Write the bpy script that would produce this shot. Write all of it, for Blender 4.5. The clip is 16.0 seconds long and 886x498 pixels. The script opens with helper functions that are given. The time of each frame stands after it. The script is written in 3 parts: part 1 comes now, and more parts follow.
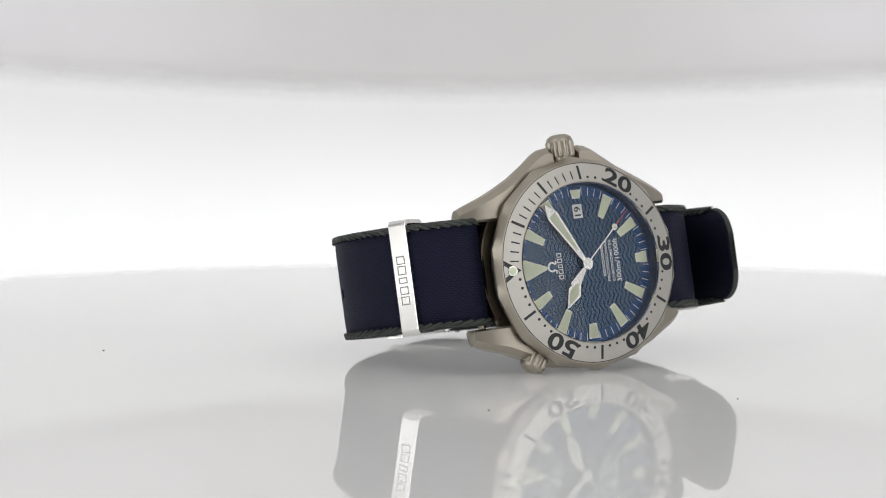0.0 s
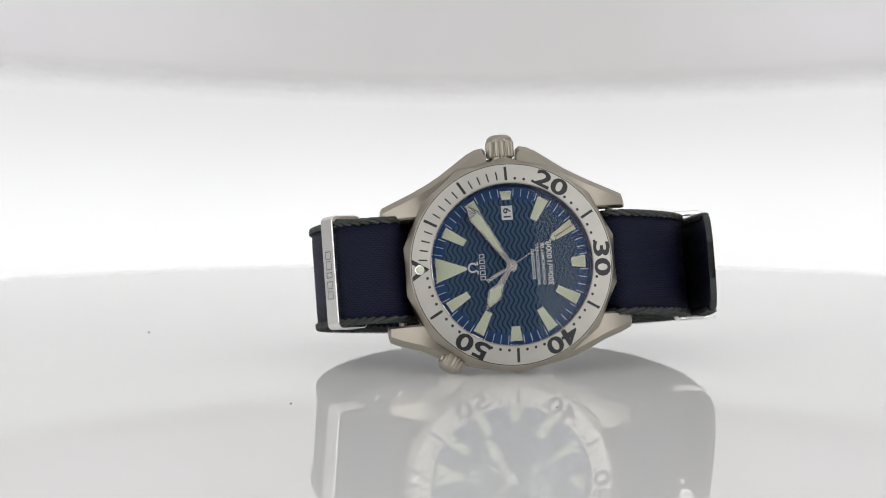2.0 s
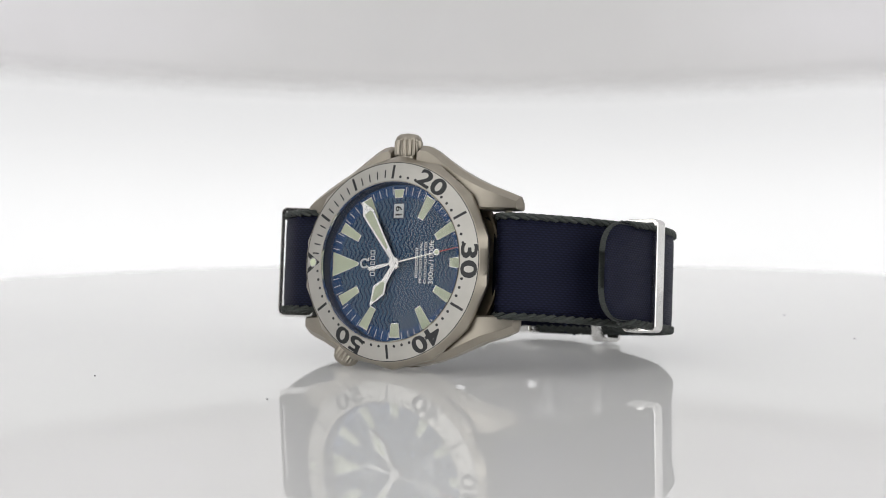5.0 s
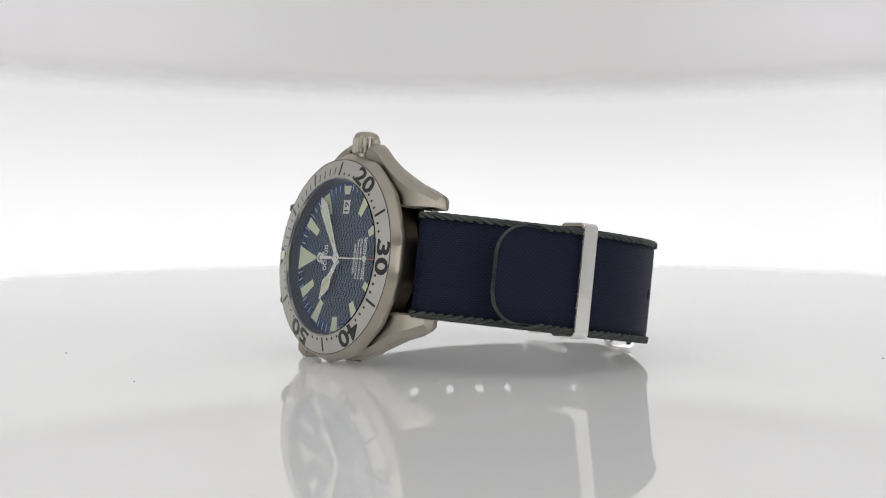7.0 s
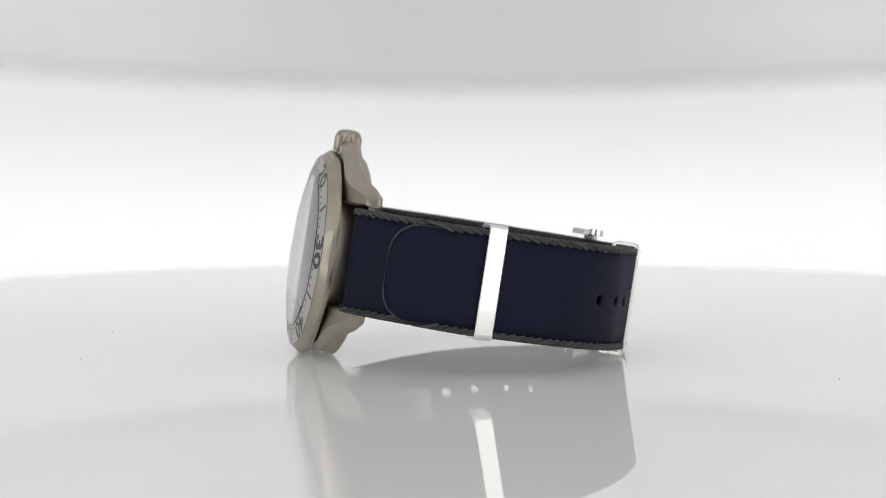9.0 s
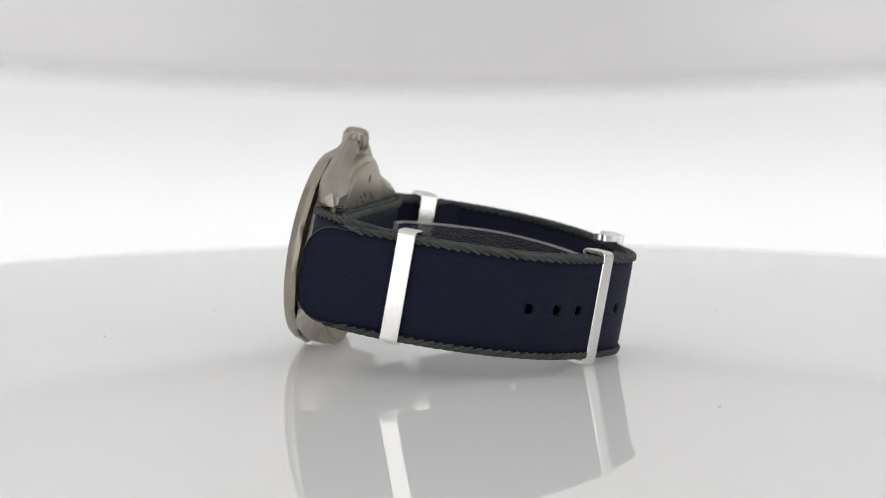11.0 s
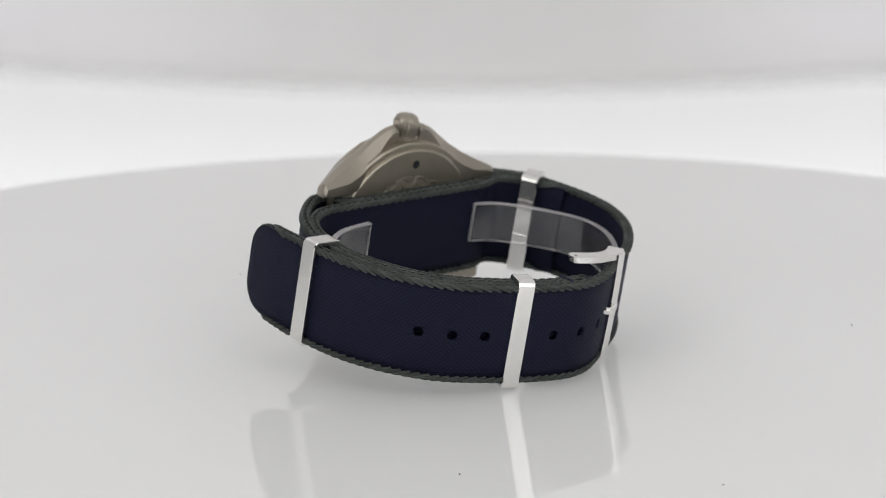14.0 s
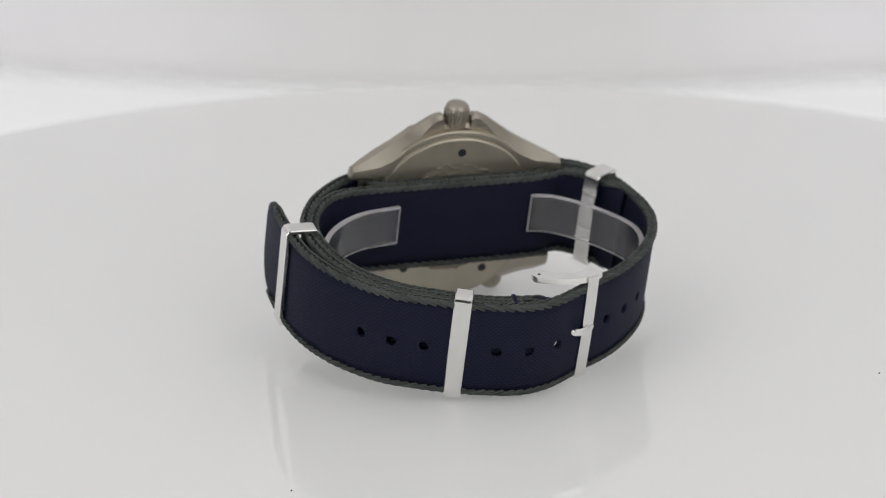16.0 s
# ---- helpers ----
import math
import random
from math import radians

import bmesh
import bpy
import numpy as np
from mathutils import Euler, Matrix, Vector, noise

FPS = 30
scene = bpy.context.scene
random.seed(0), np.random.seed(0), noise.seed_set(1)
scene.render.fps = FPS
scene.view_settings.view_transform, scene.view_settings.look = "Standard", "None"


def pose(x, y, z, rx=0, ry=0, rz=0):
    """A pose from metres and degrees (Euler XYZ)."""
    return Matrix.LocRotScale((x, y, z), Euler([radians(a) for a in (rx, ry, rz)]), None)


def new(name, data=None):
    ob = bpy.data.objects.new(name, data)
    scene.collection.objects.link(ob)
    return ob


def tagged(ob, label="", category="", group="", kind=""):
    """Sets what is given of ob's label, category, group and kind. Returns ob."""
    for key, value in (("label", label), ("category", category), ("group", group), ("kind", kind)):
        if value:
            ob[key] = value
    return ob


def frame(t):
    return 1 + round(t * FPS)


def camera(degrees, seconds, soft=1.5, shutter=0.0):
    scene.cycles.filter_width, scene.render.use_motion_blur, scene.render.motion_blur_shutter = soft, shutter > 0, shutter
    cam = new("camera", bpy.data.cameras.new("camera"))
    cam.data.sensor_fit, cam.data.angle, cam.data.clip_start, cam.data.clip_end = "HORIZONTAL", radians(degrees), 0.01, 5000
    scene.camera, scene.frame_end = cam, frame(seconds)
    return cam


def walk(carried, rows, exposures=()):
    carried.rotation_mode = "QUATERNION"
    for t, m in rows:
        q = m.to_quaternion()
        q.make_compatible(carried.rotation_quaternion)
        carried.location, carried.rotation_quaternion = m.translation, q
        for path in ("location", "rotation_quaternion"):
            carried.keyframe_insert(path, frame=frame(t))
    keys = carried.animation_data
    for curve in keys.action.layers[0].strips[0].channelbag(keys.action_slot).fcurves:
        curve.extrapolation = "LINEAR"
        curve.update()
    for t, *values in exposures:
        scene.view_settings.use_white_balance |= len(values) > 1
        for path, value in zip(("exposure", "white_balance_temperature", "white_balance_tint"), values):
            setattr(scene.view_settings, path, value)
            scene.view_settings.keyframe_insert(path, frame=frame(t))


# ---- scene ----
MM = 0.001
# ---------------------------------------------------------------- camera: stands still
cam = camera(19.085, 16.0, 1.0)
cam.data.dof.use_dof = True
cam.data.dof.focus_distance = 0.525
cam.data.dof.aperture_fstop = 23.0
EYE = pose(-0.01042, -0.55698, 0.06748, 85.17, 0, 0)
walk(cam, [(0.0, EYE), (16.0, EYE)], exposures=[(0.0, 0.0), (9.0, 0.0), (12.0, -0.05), (16.0, -0.1)])

# ---------------------------------------------------------------- light
world = bpy.data.worlds.new("world")
world.use_nodes = True
world.node_tree.nodes["Background"].inputs[0].default_value = (0.9, 0.92, 1.0, 1)
world.node_tree.nodes["Background"].inputs[1].default_value = 0.1
scene.world = world
BACK_GLOW, CLOTH_GLOW, SOFTBOX_GLOW, TOP_GLOW, UNDER_GLOW = 0.522, 0.154, 1.07, 0.255, 0.56

# turn of the table (degrees) and its tilt towards the lens, second by second
TURN = [(0, 30.83), (0.5, 25.02), (1, 19.12), (1.5, 13.16), (2, 7.17), (2.5, 1.2), (3, -4.8), (3.5, -10.81), (4, -16.86),
        (6.5, -47.05), (7, -53.15), (7.5, -59.29), (8, -65.44), (8.5, -71.54), (9, -77.64), (11.5, -108.14), (12, -114.11),
        (12.5, -119.94), (13, -125.71), (13.5, -131.45), (14, -137.19), (14.5, -142.98), (15, -148.79), (15.5, -154.6), (16, -160.42)]
TILT = [(0, 0), (9, 0), (9.5, 0.1), (10, 0.4), (10.5, 0.92), (11, 1.63), (11.5, 2.49), (12, 3.57), (12.5, 4.91), (13, 6.29),
        (13.5, 7.71), (14, 9.17), (14.5, 10.59), (15, 11.97), (15.5, 13.33), (16, 14.67)]
PIVOT = Vector((0, 5.33, 19.34)) * MM
WATCH_AT = pose(-0.00213, -0.04033, 0.02094, 0, 0, -1.25) @ pose(0, 0, 0, -9.57) @ pose(0, 0, 0, 0, -3.3)


def table_pose(t):
    turn = float(np.interp(t, *zip(*TURN)))
    tilt = float(np.interp(t, *zip(*TILT)))
    return Matrix.Translation(PIVOT) @ pose(0, 0, 0, tilt) @ Matrix.Translation(-PIVOT) @ pose(0, 0, 0, 0, 0, turn)


# ---------------------------------------------------------------- materials
class Nodes:
    """A short way to write node materials."""

    def __init__(self, name, **inputs):
        self.mat = bpy.data.materials.new(name)
        self.mat.use_nodes = True
        self.tree = self.mat.node_tree
        self.bsdf = self.tree.nodes["Principled BSDF"]
        for key, value in inputs.items():
            self.bsdf.inputs[key.replace("_", " ")].default_value = value

    def add(self, kind, **props):
        node = self.tree.nodes.new(kind)
        for key, value in props.items():
            if key == "op":
                node.operation = value
            elif key == "bands":
                node.bands_direction = value
            elif key == "type":
                node.noise_dimensions = value
        return node

    def join(self, a, b):
        self.tree.links.new(a, b)

    def math(self, op, a, b=0.0, c=None):
        node = self.add("ShaderNodeMath", op=op)
        for i, v in enumerate((a, b, c)):
            if v is None:
                continue
            if isinstance(v, (int, float)):
                node.inputs[i].default_value = v
            else:
                self.join(v, node.inputs[i])
        return node.outputs[0]

    def coords(self, which="Object"):
        node = self.add("ShaderNodeTexCoord")
        sep = self.add("ShaderNodeSeparateXYZ")
        self.join(node.outputs[which], sep.inputs[0])
        return node.outputs[which], sep.outputs

    def noise(self, vec, scale, detail=4.0, rough=0.55):
        node = self.add("ShaderNodeTexNoise")
        self.join(vec, node.inputs["Vector"])
        node.inputs["Scale"].default_value = scale
        node.inputs["Detail"].default_value = detail
        node.inputs["Roughness"].default_value = rough
        return node.outputs["Fac"]

    def stretched(self, vec, sx, sy, sz):
        node = self.add("ShaderNodeMapping")
        self.join(vec, node.inputs[0])
        node.inputs["Scale"].default_value = (sx, sy, sz)
        return node.outputs[0]

    def ramp(self, fac, stops):
        node = self.add("ShaderNodeValToRGB")
        els = node.color_ramp.elements
        while len(els) < len(stops):
            els.new(0.5)
        for el, (pos, col) in zip(els, stops):
            el.position, el.color = pos, (*col, 1)
        self.join(fac, node.inputs[0])
        return node.outputs[0]

    def mix(self, fac, a, b):
        node = self.add("ShaderNodeMix")
        node.data_type = "RGBA"
        self.join(fac, node.inputs[0]) if not isinstance(fac, float) else None
        for i, v in ((6, a), (7, b)):
            if isinstance(v, tuple):
                node.inputs[i].default_value = (*v, 1)
            else:
                self.join(v, node.inputs[i])
        return node.outputs[2]

    def bump(self, height, strength, distance):
        node = self.add("ShaderNodeBump")
        node.inputs["Strength"].default_value = strength
        node.inputs["Distance"].default_value = distance
        self.join(height, node.inputs["Height"])
        self.join(node.outputs[0], self.bsdf.inputs["Normal"])

    def color(self, out):
        self.join(out, self.bsdf.inputs["Base Color"])

    def rough(self, fac, lo, hi):
        node = self.add("ShaderNodeMapRange")
        self.join(fac, node.inputs[0])
        node.inputs[3].default_value, node.inputs[4].default_value = lo, hi
        self.join(node.outputs[0], self.bsdf.inputs["Roughness"])


def titanium(name="brushed_titanium", tone=(0.39, 0.355, 0.30), lo=0.30, hi=0.46):
    n = Nodes(name, Metallic=1.0)
    vec, _ = n.coords()
    grain = n.noise(n.stretched(vec, 400, 5200, 900), 1.0, 3.0)
    cloud = n.noise(vec, 160.0, 3.0)
    n.color(n.mix(cloud, tuple(c * 0.86 for c in tone), tuple(min(1, c * 1.12) for c in tone)))
    n.rough(grain, lo, hi)
    n.bump(grain, 0.12, 0.00003)
    return n.mat


def polished_steel():
    n = Nodes("polished_steel", Metallic=1.0)
    vec, _ = n.coords()
    smear = n.noise(vec, 260.0, 4.0)
    n.color(n.mix(smear, (0.74, 0.73, 0.71), (0.86, 0.85, 0.83)))
    n.rough(smear, 0.10, 0.24)
    n.bump(n.noise(vec, 900.0, 2.0), 0.05, 0.00004)
    return n.mat


def plain(name, rgb, rough=0.5, metal=0.0, vary=0.12, scale=600.0, **more):
    n = Nodes(name, Metallic=metal, **more)
    vec, _ = n.coords()
    f = n.noise(vec, scale)
    n.color(n.mix(f, tuple(c * (1 - vary) for c in rgb), tuple(min(1, c * (1 + vary)) for c in rgb)))
    n.rough(f, max(0.02, rough - 0.06), rough + 0.06)
    return n.mat


def navy_webbing():
    """Twill nylon: fine ribs across the band, crossed by the thread pitch along it."""
    n = Nodes("navy_webbing", Roughness=0.62)
    n.bsdf.inputs["Specular IOR Level"].default_value = 0.16
    vec, uv = n.coords("UV")
    u, v = uv[0], uv[1]
    lane = n.math("DIVIDE", v, 0.46)
    odd = n.math("MULTIPLY", n.math("FLOOR", lane), 0.5)
    across = n.math("SINE", n.math("MULTIPLY", n.math("FRACT", lane), math.pi))
    along = n.math("MULTIPLY_ADD", n.math("SINE", n.math("MULTIPLY", n.math("ADD", n.math("DIVIDE", u, 1.05), odd), 2 * math.pi)), 0.5, 0.5)
    weave = n.math("MULTIPLY", n.math("POWER", across, 0.7), n.math("MULTIPLY_ADD", along, 0.5, 0.5))
    cloud = n.noise(vec, 0.25, 4.0)
    fibre = n.noise(n.stretched(vec, 3.0, 9.0, 1.0), 1.0, 3.0)
    base = n.mix(weave, (0.0007, 0.0009, 0.0035), (0.0150, 0.0182, 0.0505))
    n.color(n.mix(n.math("MULTIPLY", cloud, 0.4), base, (0.0054, 0.0070, 0.021)))
    n.rough(fibre, 0.5, 0.75)
    n.bump(n.math("ADD", weave, n.math("MULTIPLY", fibre, 0.4)), 0.7, 0.00012)
    return n.mat


def grey_cord():
    n = Nodes("grey_cord", Roughness=0.7)
    n.bsdf.inputs["Specular IOR Level"].default_value = 0.25
    vec, _ = n.coords()
    f = n.noise(n.stretched(vec, 1500, 1500, 4500), 1.0, 4.0)
    r = n.add("ShaderNodeNewGeometry").outputs["Random Per Island"]
    n.color(n.mix(n.math("MULTIPLY_ADD", f, 0.7, n.math("MULTIPLY", r, 0.3)), (0.012, 0.015, 0.015), (0.105, 0.116, 0.108)))
    n.bump(f, 0.6, 0.00008)
    return n.mat


def wave_dial():
    """Blue lacquer dial, engraved with waves inside the minute track."""
    n = Nodes("wave_dial", Roughness=0.22)
    vec, xyz = n.coords()
    x, z = xyz[0], xyz[2]
    swing = n.math("MULTIPLY", n.math("SINE", n.math("MULTIPLY", z, 2 * math.pi / 0.0030)), 0.00036)
    wave = n.math("SINE", n.math("MULTIPLY", n.math("ADD", x, swing), 2 * math.pi / 0.00098))
    wave = n.math("MULTIPLY_ADD", wave, 0.5, 0.5)
    wave = n.math("SMOOTH_MIN", n.math("MULTIPLY", wave, 1.5), 1.0, 0.3)
    radius = n.math("SQRT", n.math("ADD", n.math("MULTIPLY", x, x), n.math("MULTIPLY", z, z)))
    inside = n.math("LESS_THAN", radius, 0.0134)
    # crests painted lighter than troughs, standing in for glints on the relief
    waves = n.mix(wave, (0.009, 0.027, 0.078), (0.032, 0.080, 0.146))
    n.join(n.math("MULTIPLY_ADD", n.math("MULTIPLY", wave, inside), 0.45, 0.24), n.bsdf.inputs["Metallic"])
    cloud = n.noise(vec, 500.0)
    ring = n.mix(cloud, (0.028, 0.080, 0.215), (0.036, 0.094, 0.245))
    n.color(n.mix(inside, ring, waves))
    n.rough(n.math("MULTIPLY", wave, inside), 0.24, 0.34)
    n.join(n.math("MULTIPLY_ADD", n.math("MULTIPLY", wave, inside), 0.75, 0.2), n.bsdf.inputs["Specular IOR Level"])
    n.bump(n.math("MULTIPLY", wave, inside), 0.05, 0.00006)
    return n.mat


def clear(name, ior, rough=0.0, tint=(1, 1, 1), through_part=1.0):
    n = Nodes(name, Roughness=rough, IOR=ior, Transmission_Weight=through_part)
    n.bsdf.inputs["Base Color"].default_value = (*tint, 1)
    return n.mat


def gloss_table():
    n = Nodes("white_gloss_acrylic", Roughness=0.0, IOR=1.38, Subsurface_Weight=1.0, Subsurface_Scale=0.024)
    n.bsdf.inputs["Subsurface Radius"].default_value = (1.0, 1.0, 1.0)
    vec, _ = n.coords()
    cloud = n.noise(vec, 14.0, 3.0)
    n.color(n.mix(cloud, (0.757, 0.757, 0.753), (0.787, 0.787, 0.787)))
    n.rough(n.noise(vec, 40.0), 0.0, 0.004)
    return n.mat


def lit_cloth(name, glow, rgb, lo=1.0, hi=1.0, scale=3.0, low=0.0):
    """Diffusing cloth that gives off light itself, a little unevenly; the emission stands in for lamps behind it."""
    n = Nodes(name, Roughness=0.9)
    vec, xyz = n.coords()
    f = n.noise(n.stretched(vec, 1.0, 1.0, 2.2), scale, 1.0)
    n.color(n.mix(n.noise(vec, 60.0), tuple(0.56 * c for c in rgb), tuple(0.6 * c for c in rgb)))
    n.bsdf.inputs["Emission Color"].default_value = (*rgb, 1)
    node = n.add("ShaderNodeMapRange")
    n.join(f, node.inputs[0])
    node.inputs[1].default_value, node.inputs[2].default_value = 0.3, 0.7
    node.inputs[3].default_value, node.inputs[4].default_value = glow * lo, glow * hi
    out = node.outputs[0]
    # glow painted dimmer up to z = 45 mm, imitating a lamp's fall-off
    if low:
        fall = n.add("ShaderNodeMapRange")
        fall.interpolation_type = "SMOOTHSTEP"
        n.join(xyz[2], fall.inputs[0])
        for k, value in enumerate((0.0, 0.045, 1.0, low)):
            fall.inputs[k + 1].default_value = value
        out = n.math("MULTIPLY", out, fall.outputs[0])
    n.join(out, n.bsdf.inputs["Emission Strength"])
    return n.mat


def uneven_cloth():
    """Cloth with uneven light painted into its emission, no lamps behind: brighter and a little lilac away from the
    middle and above the hem.
    """
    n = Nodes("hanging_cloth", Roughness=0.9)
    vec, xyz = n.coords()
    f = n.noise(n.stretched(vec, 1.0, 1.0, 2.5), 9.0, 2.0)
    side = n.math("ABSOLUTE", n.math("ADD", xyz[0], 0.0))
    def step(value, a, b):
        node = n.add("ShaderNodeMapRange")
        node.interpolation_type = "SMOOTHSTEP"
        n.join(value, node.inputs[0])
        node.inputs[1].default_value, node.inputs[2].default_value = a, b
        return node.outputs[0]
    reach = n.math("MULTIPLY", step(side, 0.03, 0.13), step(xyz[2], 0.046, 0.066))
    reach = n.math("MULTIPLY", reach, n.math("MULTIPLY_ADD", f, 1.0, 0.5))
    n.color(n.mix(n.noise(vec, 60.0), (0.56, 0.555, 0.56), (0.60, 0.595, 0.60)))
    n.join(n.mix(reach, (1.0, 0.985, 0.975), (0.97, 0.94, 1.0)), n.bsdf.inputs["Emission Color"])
    # alpha ramp over the hem's last few millimetres imitates a soft, out-of-focus edge
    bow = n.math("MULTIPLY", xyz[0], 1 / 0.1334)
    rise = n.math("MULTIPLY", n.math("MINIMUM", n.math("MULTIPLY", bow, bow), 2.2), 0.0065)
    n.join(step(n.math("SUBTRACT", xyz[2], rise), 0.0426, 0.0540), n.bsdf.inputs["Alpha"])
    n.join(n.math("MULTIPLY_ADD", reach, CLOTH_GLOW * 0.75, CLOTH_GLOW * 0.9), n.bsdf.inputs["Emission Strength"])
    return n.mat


TITANIUM = titanium()
TITANIUM_DARK = titanium("satin_titanium_back", (0.44, 0.40, 0.325), 0.34, 0.5)
BEZEL_FACE = titanium("bezel_insert_silver", (0.56, 0.545, 0.51), 0.48, 0.6)
ENGRAVED = titanium("engraved_titanium", (0.26, 0.235, 0.19), 0.5, 0.65)
STEEL = polished_steel()
NAVY = navy_webbing()
CORD = grey_cord()
DIAL = wave_dial()
BLACK = plain("black_enamel", (0.012, 0.013, 0.016), 0.4)
WHITE = plain("white_print", (0.78, 0.80, 0.80), 0.5)
LUME = plain("pale_green_lume", (0.72, 0.78, 0.58), 0.6, 0.0, 0.06, 1500.0)
SILVER = plain("silver_edge", (0.80, 0.80, 0.78), 0.22, 1.0, 0.05)
HAND_METAL = plain("polished_white_gold", (0.88, 0.88, 0.86), 0.16, 1.0, 0.05)
RED = plain("red_lacquer", (0.45, 0.03, 0.035), 0.35)
FLANGE = plain("dark_blue_flange", (0.012, 0.028, 0.075), 0.35, 0.3)
GREYPRINT = plain("engraved_grey", (0.30, 0.30, 0.29), 0.5, 0.6)
BLUE_THREAD = plain("blue_thread", (0.012, 0.02, 0.06), 0.8)
PLASTIC = clear("clear_plastic", 1.47, 0.06, (0.97, 0.97, 0.98), 0.97)
FROSTED = clear("frosted_plastic_edge", 1.47, 0.6, (0.86, 0.83, 0.85), 0.55)
CRYSTAL = clear("coated_sapphire_crystal", 1.34)
TABLE = gloss_table()


# ---------------------------------------------------------------- building helpers (millimetres in, metres out)
def outlined(bm, rect, line, put):
    """A thin rectangular outline; put(u, v, w) gives the place of each corner, w being 0 at the face and 1 behind."""
    u0, v0, u1, v1 = rect
    for a, b, c, d in ((u0, v0, u1, v0 + line), (u0, v1 - line, u1, v1), (u0, v0 + line, u0 + line, v1 - line), (u1 - line, v0 + line, u1, v1 - line)):
        loft(bm, [[put(a, b, w), put(c, b, w), put(c, d, w), put(a, d, w)] for w in (0, 1)])
    return bm


def part(name, bm, material, parent=None, label="", smooth=None):
    mesh = bpy.data.meshes.new(name)
    bmesh.ops.recalc_face_normals(bm, faces=bm.faces)
    bmesh.ops.scale(bm, vec=(MM, MM, MM), verts=bm.verts)
    bm.to_mesh(mesh)
    bm.free()
    mesh.materials.append(material)
    ob = new(name, mesh)
    ob.parent = parent
    if label:
        tagged(ob, label)
    if smooth is not None:
        mesh.polygons.foreach_set("use_smooth", [True] * len(mesh.polygons))
        mesh.set_sharp_from_angle(angle=radians(smooth))
    return ob


def loft(bm, loops, closed=False, caps=True):
    rings = [[bm.verts.new(p) for p in loop] for loop in loops]
    n = len(rings[0])
    pairs = list(zip(rings, rings[1:])) + ([(rings[-1], rings[0])] if closed else [])
    for a, b in pairs:
        for i in range(n):
            bm.faces.new((a[i], a[(i + 1) % n], b[(i + 1) % n], b[i]))
    if caps and not closed:
        bm.faces.new(rings[0][::-1])
        bm.faces.new(rings[-1])
    return bm


def lathe(bm, profile, n=96, wobble=None, closed=False):
    """A profile of (radius, y), turned round the y axis through the dial's centre."""
    loops = []
    for i in range(n):
        a = 2 * math.pi * i / n
        loops.append([((r + (wobble(a, r, y) if wobble else 0)) * math.cos(a), y, (r + (wobble(a, r, y) if wobble else 0)) * math.sin(a)) for r, y in profile])
    rings = [[bm.verts.new(p) for p in loop] for loop in loops]
    m = len(profile)
    for i in range(n):
        a, b = rings[i], rings[(i + 1) % n]
        for j in range(m if closed else m - 1):
            k = (j + 1) % m
            bm.faces.new((a[j], a[k], b[k], b[j]))
    bmesh.ops.remove_doubles(bm, verts=bm.verts, dist=1e-5)
    return bm


def prism(bm, outline, y0, y1):
    """A flat outline of (x, z), from y0 (front) to y1."""
    return loft(bm, [[(x, y0, z) for x, z in outline], [(x, y1, z) for x, z in outline]])


def smooth_path(points, step=1.0, free=0):
    """Points of an even step on a smooth curve through the given ones."""
    settled = len(points) - free
    pts = [Vector((p[0], p[1] - (1.2 * max(0.0, (p[1] - 30) / 40) if k < settled else 0.0))) for k, p in enumerate(points)]
    ext = [2 * pts[0] - pts[1]] + pts + [2 * pts[-1] - pts[-2]]
    dense = []
    for i in range(1, len(ext) - 2):
        p0, p1, p2, p3 = ext[i - 1:i + 3]
        for k in range(24):
            t = k / 24
            dense.append(0.5 * ((2 * p1) + (p2 - p0) * t + (2 * p0 - 5 * p1 + 4 * p2 - p3) * t * t + (3 * p1 - p0 - 3 * p2 + p3) * t ** 3))
    dense.append(pts[-1])
    arc = [0.0]
    for a, b in zip(dense, dense[1:]):
        arc.append(arc[-1] + (b - a).length)
    n = max(2, round(arc[-1] / step))
    s = np.linspace(0, arc[-1], n + 1)
    xs = np.interp(s, arc, [p[0] for p in dense])
    ys = np.interp(s, arc, [p[1] for p in dense])
    return s, [Vector((float(a), float(b))) for a, b in zip(xs, ys)]


def clock(deg, r=1.0):
    """The place (x, z) on the dial at an angle clockwise from twelve; twelve lies to -x, three to +z."""
    a = radians(deg)
    return Vector((-math.cos(a) * r, math.sin(a) * r))


def writing(name, text, size, at, up, material, parent, y, bold=0.0, depth=0.04, fit=None):
    """Built-in font, laid flat at the place (x, z), its top towards up, facing the front."""
    curve = bpy.data.curves.new(name, "FONT")
    curve.body, curve.size, curve.align_x, curve.align_y = text, size, "CENTER", "CENTER"
    curve.offset, curve.extrude, curve.resolution_u = bold, depth, 3
    temp = bpy.data.objects.new(name, curve)
    scene.collection.objects.link(temp)
    mesh = bpy.data.meshes.new_from_object(temp.evaluated_get(bpy.context.evaluated_depsgraph_get()))
    bpy.data.objects.remove(temp)
    u3 = Vector((up[0], 0, up[1])).normalized()
    n3 = Vector((0, -1, 0))
    r3 = u3.cross(n3)
    ys = [v.co.y for v in mesh.vertices]
    xs = [v.co.x for v in mesh.vertices]
    cx, cy = (min(xs) + max(xs)) / 2, (min(ys) + max(ys)) / 2
    kx, ky = (fit[0] / (max(xs) - min(xs)), fit[1] / (max(ys) - min(ys))) if fit else (1, 1)
    for v in mesh.vertices:
        p = Vector((at[0], y, at[1])) + r3 * (v.co.x - cx) * kx + u3 * (v.co.y - cy) * ky + n3 * v.co.z
        v.co = p * MM
    mesh.materials.clear()
    mesh.materials.append(material)
    ob = new(name, mesh)
    ob.parent = parent
    return ob


